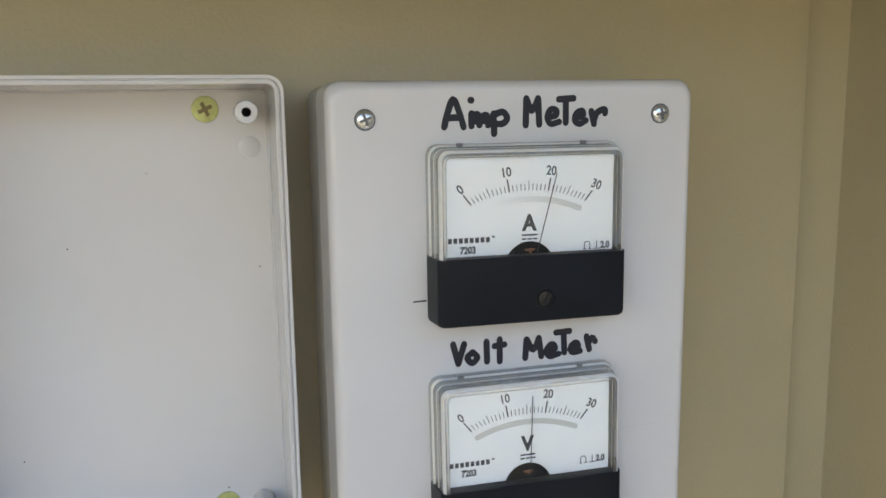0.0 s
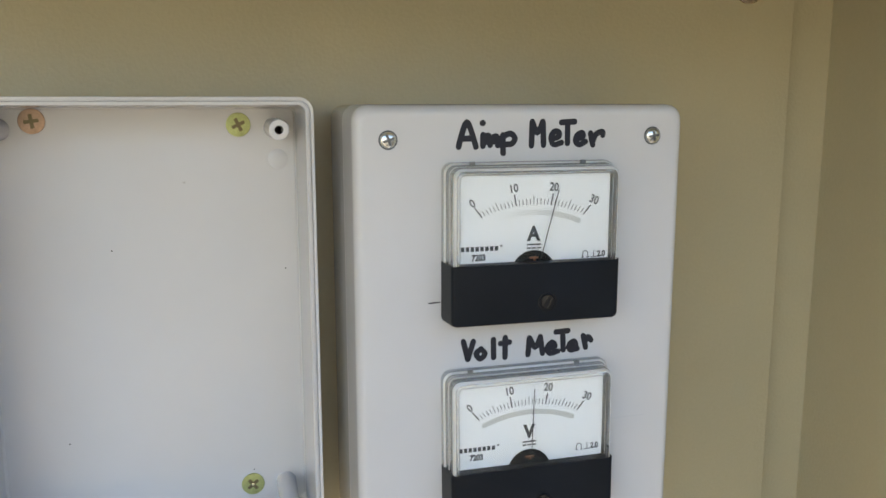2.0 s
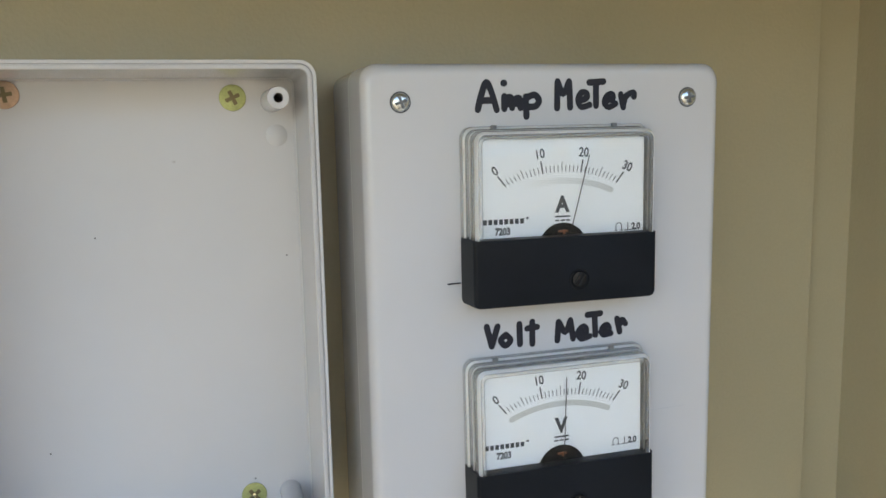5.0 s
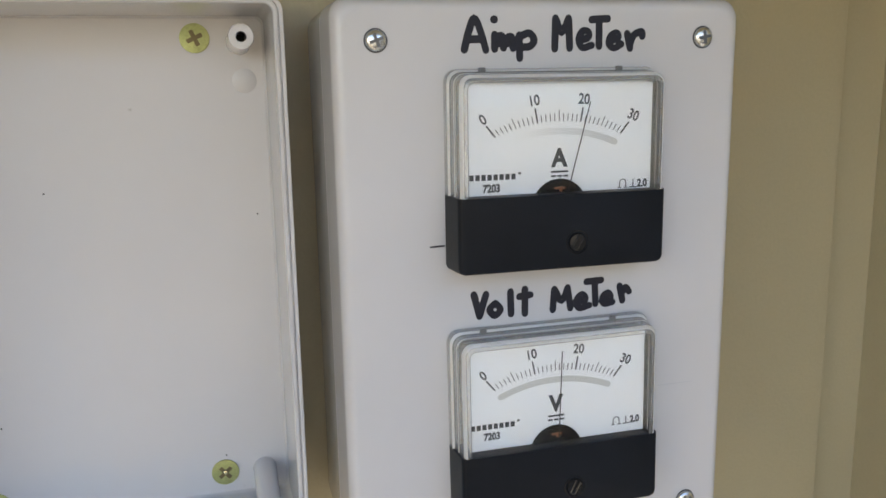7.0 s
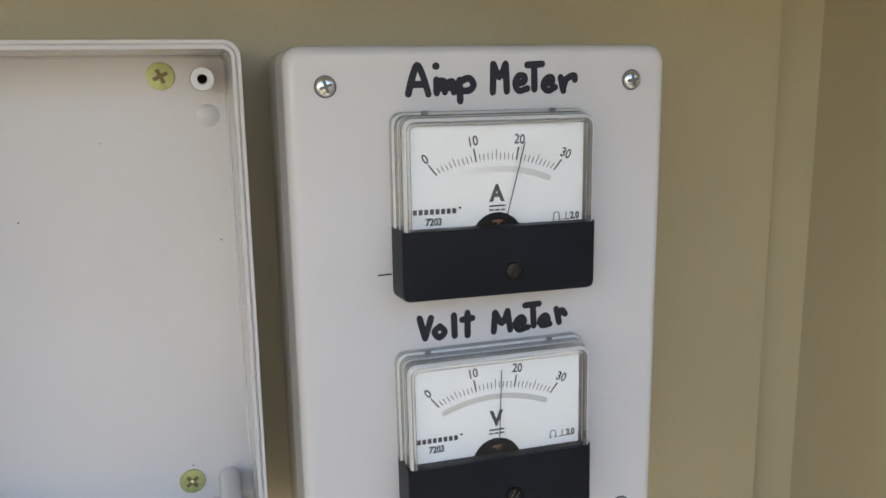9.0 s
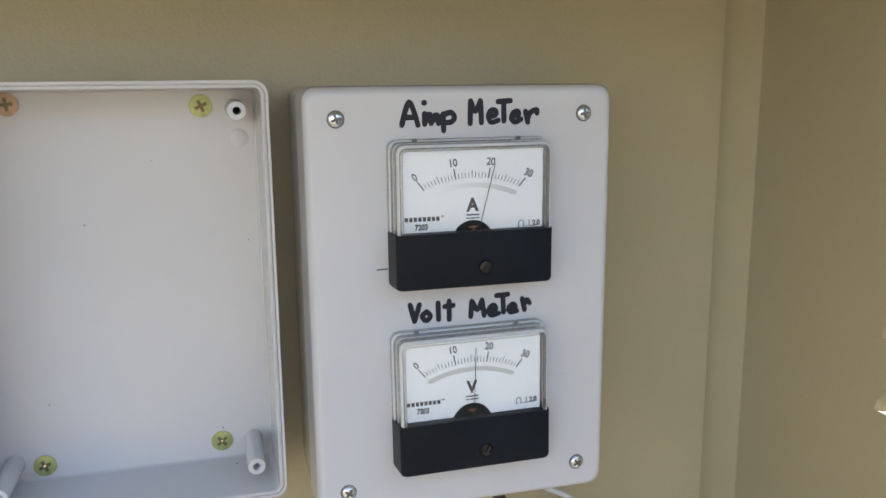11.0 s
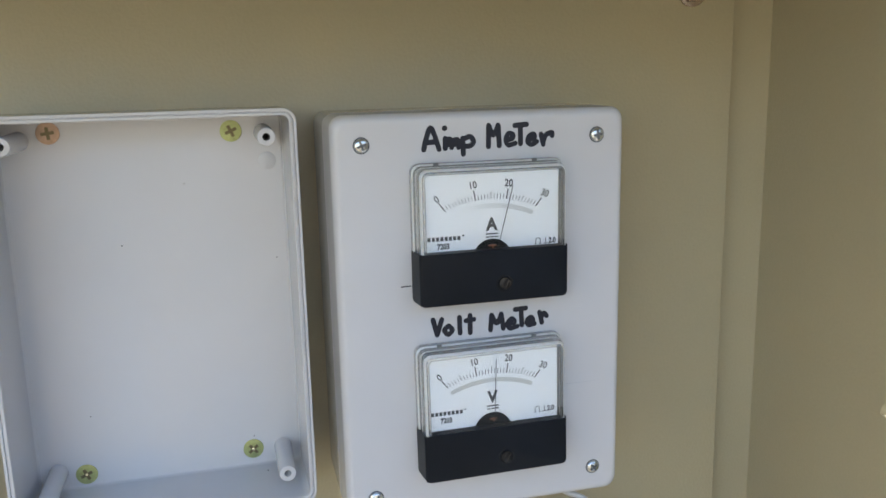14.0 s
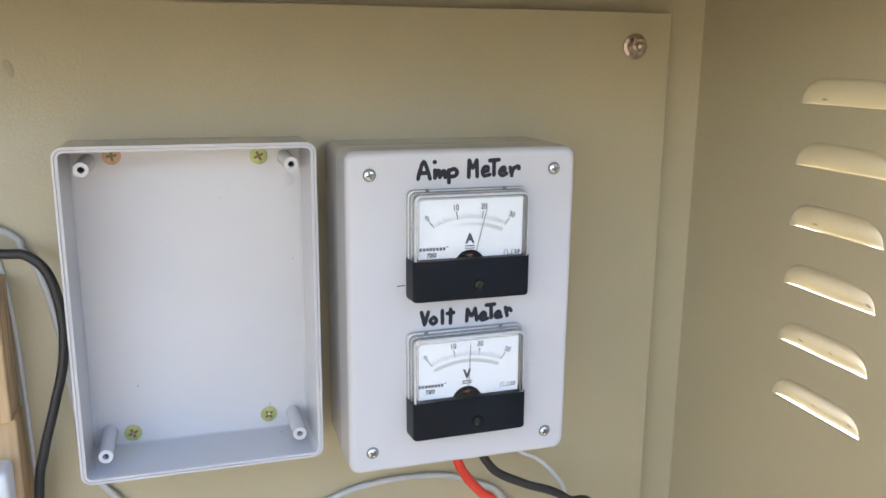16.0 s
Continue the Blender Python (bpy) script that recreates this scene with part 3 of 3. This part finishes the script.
def bar(bm, p, q, half, y, thick=0.00008):
    d = (q - p).normalized()
    s = Vector((d.z, 0, -d.x)) * half
    lo = [bm.verts.new(Vector((c.x, y, c.z))) for c in (p + s, q + s, q - s, p - s)]
    hi = [bm.verts.new(Vector((c.x, y - thick, c.z))) for c in (p + s, q + s, q - s, p - s)]
    bm.faces.new(lo)
    bm.faces.new(hi)
    for i in range(4):
        j = (i + 1) % 4
        bm.faces.new((lo[i], lo[j], hi[j], hi[i]))


def panel_meter(place, letter, lean, arc_from, arc_mat, label, tilt, print_shift, band_top, top):
    sx, sz = print_shift
    t = thing("panel_meter", place, label, "meter", "panel meters")
    t.rotation_euler = (0, radians(tilt), 0)
    # black lower band, hollow behind the dial
    bm = bmesh.new()
    base = LID_Y - 0.0003

    def band_ring(w0, inset, y, r):
        x1, z0, z1 = w0 / 2, M_BOT + inset, band_top - inset * 0.3
        return [bm.verts.new((x, y, z)) for x, z in ((-x1, z0 + r), (-x1 + r * 0.3, z0 + r * 0.3), (-x1 + r, z0), (x1 - r, z0), (x1 - r * 0.3, z0 + r * 0.3), (x1, z0 + r), (x1, z1), (-x1, z1))]

    rows = [band_ring(M_W, 0, base, 0.002), band_ring(M_W - 0.0018, 0.0003, FACE + 0.0018, 0.002)]
    for k in range(1, 6):
        a = math.pi / 2 * k / 5
        rows.append(band_ring(M_W - 0.0018 - 2 * 0.0013 * (1 - math.cos(a)), 0.0003 + 0.0008 * (1 - math.cos(a)), FACE + 0.0018 - 0.0018 * math.sin(a), 0.002))
    for a, b in zip(rows, rows[1:]):
        for i in range(8):
            j = (i + 1) % 8
            bm.faces.new((a[i], a[j], b[j], b[i]))
    bm.faces.new(rows[0])
    bm.faces.new(rows[-1])
    band = part("lower_cover", bm, BLACK, t, "black plastic cover with a zero screw", smooth=30)
    bm = bmesh.new()
    lathe(bm, ((0.0038, FACE + 0.0002), (0.0038, FACE - 0.00012), (0.0035, FACE - 0.00012), (0.0034, FACE + 0.0004), (0.0031, FACE + 0.0004), (0.0030, FACE - 0.0004), (0.0027, FACE - 0.0008), (0.0015, FACE - 0.0010)), n=30)
    adj = part("zero_screw", bm, BLACK_GLOSS, band, "glossy black slotted adjusting screw")
    adj.location = (0.0042, 0, 0.0088)
    bm = bmesh.new()
    for sx2 in (-1, 1):
        block(bm, (-0.0023, FACE - 0.00135, sx2 * 0.0009 - 0.00035), (0.0023, FACE - 0.0008, sx2 * 0.0009 + 0.00035), 0.00012, turn=-62, about=Vector((0, 0, 0)), segments=1)
    part("slot", bm, BLACK_GLOSS, adj, smooth=0)
    # white card
    bm = bmesh.new()
    block(bm, (-0.0308 - sx, CARD, 0.012), (0.0316 - sx, CARD + 0.0006, top - 0.0048 - sz))
    dial = part("dial", bm, DIAL, t, "white dial marked 0 to 30", smooth=0)
    dial.location = (sx, 0, sz)
    y = CARD - 0.00002
    bm = bmesh.new()
    for k in range(31):
        u = (k - 15) / 15
        p = dial_point(u)
        a = radians(39 * math.copysign(abs(u) ** 1.2, u))
        d = Vector((math.sin(a), 0, math.cos(a)))
        long, half = (0.0046, 0.00026) if k % 10 == 0 else ((0.0034, 0.00013) if k % 5 == 0 else (0.0023, 0.00013))
        bar(bm, p, p + d * long, half, y)
    part("scale", bm, PRINT, dial, "printed scale of thin ticks", smooth=0)
    bm = bmesh.new()
    us = [arc_from + (0.96 - arc_from) * i / 40 for i in range(41)]
    a0 = [dial_point(u, 0.0475) for u in us]
    a1 = [dial_point(u, 0.0496) for u in us]
    v0 = [bm.verts.new((p.x, y, p.z)) for p in a0]
    v1 = [bm.verts.new((p.x, y, p.z)) for p in a1]
    for i in range(40):
        bm.faces.new((v0[i], v0[i + 1], v1[i + 1], v1[i]))
    for e, f2 in ((a0[0], a1[0]), (a0[-1], a1[-1])):
        mid, rad = (e + f2) / 2, (e - f2).length / 2
        fan = [bm.verts.new((mid.x + rad * math.cos(2 * math.pi * k / 16), y - 0.00001, mid.z + rad * math.sin(2 * math.pi * k / 16))) for k in range(16)]
        bm.faces.new(fan)
    part("arc_band", bm, arc_mat, dial, "pale grey curved band", smooth=0)
    for text, x, z, turn in (("0", -0.0247, 0.0479, -32), ("10", -0.0081, 0.0533, -9), ("20", 0.0087, 0.0535, 6), ("30", 0.0258, 0.0481, 22)):
        lettering("numeral", text, 0.0046, (x, y, z), PRINT, dial, turn, bold=0.00010, squeeze=0.84)
    lettering("unit_letter", letter, 0.0078, (0.0005, y, 0.0352), PRINT, dial, 0, bold=0.00034, squeeze=0.92)
    bm = bmesh.new()
    bar(bm, Vector((-0.0023, 0, 0.0311)), Vector((0.0035, 0, 0.0311)), 0.00030, y)
    for k in range(3):
        bar(bm, Vector((-0.0023 + 0.0021 * k, 0, 0.0297)), Vector((-0.0007 + 0.0021 * k, 0, 0.0297)), 0.00030, y)
    part("direct_current_sign", bm, PRINT, dial, smooth=0)
    bm = bmesh.new()
    for k in range(8):
        block(bm, (-0.0293 + 0.00196 * k, y - 0.00008, 0.0293), (-0.0279 + 0.00196 * k, y, 0.0311))
    block(bm, (-0.0133, y - 0.00008, 0.0308), (-0.0124, y, 0.0315))
    part("maker_mark", bm, PRINT, dial, "dark grey maker's mark", smooth=0)
    lettering("type_number", "7203", 0.0034, (-0.0221, y, 0.0266), PRINT, dial, bold=0.00016, squeeze=0.84)
    lettering("class_number", "2.0", 0.0034, (0.0295, y, 0.0261), PRINT, dial, bold=0.00016, squeeze=0.84)
    bm = bmesh.new()
    hoop = [Vector((0.0226 - 0.0011 * math.cos(a), 0, 0.0266 + 0.0011 * math.sin(a))) for a in [math.pi * k / 8 for k in range(9)]]
    hoop = [Vector((0.0215, 0, 0.0251))] + hoop + [Vector((0.0237, 0, 0.0251))]
    for p, q in zip(hoop, hoop[1:]):
        bar(bm, p, q, 0.00016, y)
    bar(bm, Vector((0.0209, 0, 0.0250)), Vector((0.0221, 0, 0.0250)), 0.00016, y - 0.00001)
    bar(bm, Vector((0.0231, 0, 0.0250)), Vector((0.0243, 0, 0.0250)), 0.00016, y - 0.00001)
    bar(bm, Vector((0.0249, 0, 0.0250)), Vector((0.0276, 0, 0.0250)), 0.00016, y)
    bar(bm, Vector((0.02625, 0, 0.0252)), Vector((0.02625, 0, 0.0277)), 0.00016, y)
    part("class_sign", bm, PRINT, dial, smooth=0)
    bm = bmesh.new()
    loft(bm, ((0.0640, top - band_top + 0.004, 0.003, base), (0.0636, top - band_top + 0.004, 0.003, -0.0655), (0.0628, top - band_top + 0.0034, 0.003, -0.0660)), at=(0, (top + band_top) / 2 - 0.0055))
    part("housing", bm, CREAM, t, "cream plastic housing behind the dial")
    # moving coil in its half-round opening, and the needle
    bm = bmesh.new()
    lathe(bm, ((0.0093, CARD - 0.0001), (0.0093, CARD - 0.0006), (0.0086, CARD - 0.0006)), at=(0.0005 + sx, 0, 0.0196 + sz * 0.5), n=40)
    coil = part("coil_opening", bm, COIL_BODY, t, "dark half-round opening with a copper coil")
    bm = bmesh.new()
    block(bm, (-0.0014, CARD - 0.0013, 0.0256), (0.0022, CARD - 0.0006, 0.0263), 0.0002)
    block(bm, (0.0002, CARD - 0.0016, 0.0248), (0.0010, CARD - 0.0008, 0.0266), 0.0002)
    part("coil", bm, COPPER, coil).location = (sx, 0, sz * 0.5)
    bm = bmesh.new()
    a = radians(lean)
    d = Vector((math.sin(a), 0, math.cos(a)))
    foot = Vector((0.0007 + sx, 0, 0.0165 + sz)) + d * 0.006
    bar(bm, foot, foot + d * 0.0315, 0.00016, CARD - 0.0016, 0.00015)
    part("needle", bm, NEEDLE, t, "thin black needle", smooth=0)
    # clear stepped cover
    bm = bmesh.new()
    wide, tall = M_W, top - band_top + 0.006
    cz = (top + band_top - 0.006) / 2

    def shell(ins, r, y):
        return [bm.verts.new((x, y, max(z + cz, band_top - 0.0004))) for x, z in ring(wide - 2 * ins, tall - 2 * ins, r, 6)]

    def shell_line(ins, r):
        """The visible run of one of the cover's outlines, from its foot on one side over the top to the other."""
        pts = [Vector((x, 0, z + cz)) for x, z in ring(wide - 2 * ins, tall - 2 * ins, r, 6)][:14]
        foot = band_top
        return [Vector((pts[0].x, 0, foot))] + pts + [Vector((pts[-1].x, 0, foot))]

    outer = [shell(0.0, 0.004, base), shell(0.0, 0.004, -0.0628), shell(0.0002, 0.004, -0.0634), shell(0.0007, 0.0038, -0.0638), shell(0.0011, 0.0036, -0.0640),
             shell(0.0012, 0.0036, -0.0668), shell(0.0015, 0.0036, -0.0672), shell(0.0017, 0.0036, FACE + 0.0022), shell(0.0018, 0.0036, FACE + 0.0014), shell(0.0022, 0.0034, FACE + 0.0006), shell(0.0028, 0.003, FACE + 0.0001), shell(0.0038, 0.0026, FACE)]
    inner = [shell(0.0044, 0.0022, FACE + 0.0012), shell(0.0038, 0.0024, FACE + 0.0016), shell(0.0034, 0.0026, FACE + 0.0026), shell(0.0030, 0.0026, -0.0640), shell(0.0018, 0.0030, -0.0632), shell(0.0017, 0.0030, base)]
    for rows2 in (outer, inner, [outer[0], inner[-1]]):
        for row, (a, b) in enumerate(zip(rows2, rows2[1:])):
            for i in range(len(a)):
                j = (i + 1) % len(a)
                bm.faces.new((a[i], a[j], b[j], b[i])).material_index = 2 if rows2 is outer and row in (2, 3, 5, 8, 9) else 1
    bm.faces.new(outer[-1])
    bm.faces.new(inner[0])
    bmesh.ops.dissolve_degenerate(bm, dist=1e-6, edges=bm.edges)
    # thin dark strips paint in the refraction along the cover's steps
    for edge_run, y, half in ((shell_line(0.00105, 0.0037), -0.06405, 0.00012), (shell_line(0.00125, 0.0036), -0.06690, 0.00010), (shell_line(0.0041, 0.0024), FACE - 0.00003, 0.00011)):
        sb = bmesh.new()
        for p, q in zip(edge_run, edge_run[1:]):
            bar(sb, p, q, half, y, 0.00004)
        part("refraction_line", sb, EDGE_DARK, t, "fine dark line standing for refraction at a clear edge", smooth=0)
    cover = part("clear_cover", bm, CLEAR, t, "clear plastic stepped cover", smooth=35)
    cover.data.materials.append(RIM)
    cover.data.materials.append(RIM_GLINT)
    cover.visible_shadow = False
    for x in (-0.0245, 0.0215):
        tb = bmesh.new()
        block(tb, (x - 0.0011, -0.0652, top - 0.0012), (x + 0.0011, -0.0641, top + 0.0004), 0.0003)
        part("gate_nub", tb, EDGE_DARK, cover, "small dark moulding nub")
    return t


panel_meter((0.0008, 0, Z + 0.0108), "A", 14.6, -0.66, PRINT_PALE, "ammeter with white dial, black band and clear cover", 0.0, (-0.0008, 0.0), M_BAND, M_TOP)
panel_meter((0.0011, 0, Z - 0.0732), "V", 2.2, -0.96, PRINT_GREY, "voltmeter with white dial, black band and clear cover", -0.6, (-0.0012, 0.0020), 0.0241, 0.0641)


# ---- cables ----
def cable(name, points, r, mat, label):
    bm = bmesh.new()
    tube(bm, glide([(x, y, Z + z) for x, y, z in points], 12), r)
    return tagged(finish(name, bm, mat, smooth=60), label, "cable", "cables")


cable("black_cable", ((-0.42, -0.005, -0.44), (-0.40, 0.004, -0.10), (-0.34, 0.000, 0.02), (-0.285, -0.006, 0.041), (-0.252, -0.01, 0.039), (-0.239, -0.01, 0.037), (-0.229, -0.01, 0.025), (-0.2245, -0.01, 0.001), (-0.226, -0.01, -0.026), (-0.233, -0.01, -0.053), (-0.241, -0.01, -0.081), (-0.246, -0.01, -0.109), (-0.25, -0.01, -0.20), (-0.26, -0.02, -0.4555)), 0.0028, RUBBER, "thick black cable looping down beside the boxes")
cable("grey_cable", ((-0.42, 0.0075, 0.11), (-0.32, 0.0075, 0.08), (-0.254, 0.0075, 0.049), (-0.244, 0.0075, 0.037), (-0.235, 0.0075, 0.017), (-0.2285, 0.0075, -0.018), (-0.2245, 0.0075, -0.060), (-0.219, 0.0075, -0.100), (-0.207, 0.0075, -0.123), (-0.17, 0.0075, -0.165), (-0.115, 0.0075, -0.163), (-0.067, 0.0075, -0.146), (-0.047, 0.0075, -0.141), (-0.018, 0.0075, -0.139), (0.012, 0.0075, -0.142), (0.037, 0.0075, -0.152), (0.055, 0.0075, -0.166), (0.09, 0.0075, -0.23), (0.09, 0.0075, -0.40)), 0.0021, GREY_JACKET, "thin grey cable lying against the mounting plate")
cable("pale_cable", ((0.045, -0.012, -0.085), (0.050, -0.012, -0.103), (0.058, -0.013, -0.119), (0.072, -0.014, -0.127), (0.086, -0.014, -0.142), (0.094, -0.014, -0.160), (0.098, -0.012, -0.22), (0.10, -0.01, -0.456)), 0.0016, WHITE_JACKET, "thin pale cable leaving the meter box")
cable("pale_cable", ((-0.2580, 0.0092, 0.035), (-0.2545, 0.0092, 0.010), (-0.2520, 0.0092, -0.03), (-0.2508, 0.0092, -0.08), (-0.2505, 0.0092, -0.115), (-0.2505, 0.0092, -0.25), (-0.2505, 0.0092, -0.41)), 0.0011, WHITE_JACKET, "thin pale cable hanging straight down the plate")
cable("red_cable", ((0.004, -0.030, -0.080), (0.005, -0.030, -0.100), (0.008, -0.030, -0.113), (0.0145, -0.030, -0.125), (0.0245, -0.030, -0.137), (0.036, -0.029, -0.148), (0.06, -0.026, -0.19), (0.07, -0.02, -0.455)), 0.0032, RED_JACKET, "red cable leaving the meter box")
cable("black_cable", ((0.020, -0.030, -0.080), (0.023, -0.030, -0.104), (0.028, -0.030, -0.115), (0.037, -0.030, -0.125), (0.056, -0.030, -0.1355), (0.087, -0.030, -0.151), (0.115, -0.028, -0.19), (0.12, -0.02, -0.455)), 0.0029, RUBBER, "black cable leaving the meter box")


# ---- things beside the boxes ----
def board(name, lo, hi, mat, bevel, label, category):
    bm = bmesh.new()
    block(bm, (lo[0], lo[1], Z + lo[2]), (hi[0], hi[1], Z + hi[2]), bevel, segments=3)
    return tagged(finish(name, bm, mat, smooth=30), label, category)


board("wooden_board", (-0.345, -0.012, -0.459), (-0.2535, PLATE_Y - 0.0002, -0.058), PINE, 0.0012, "pale pine board standing against the plate", "board")
board("wooden_block", (-0.330, -0.018, -0.0577), (-0.2548, PLATE_Y - 0.0002, 0.0235), PINE, 0.0015, "pale pine block on top of the board", "block")
board("white_box", (-0.335, -0.035, -0.300), (-0.2568, -0.0123, -0.080), WHITE_PLASTIC, 0.004, "white plastic box with rounded edges on the board", "box")
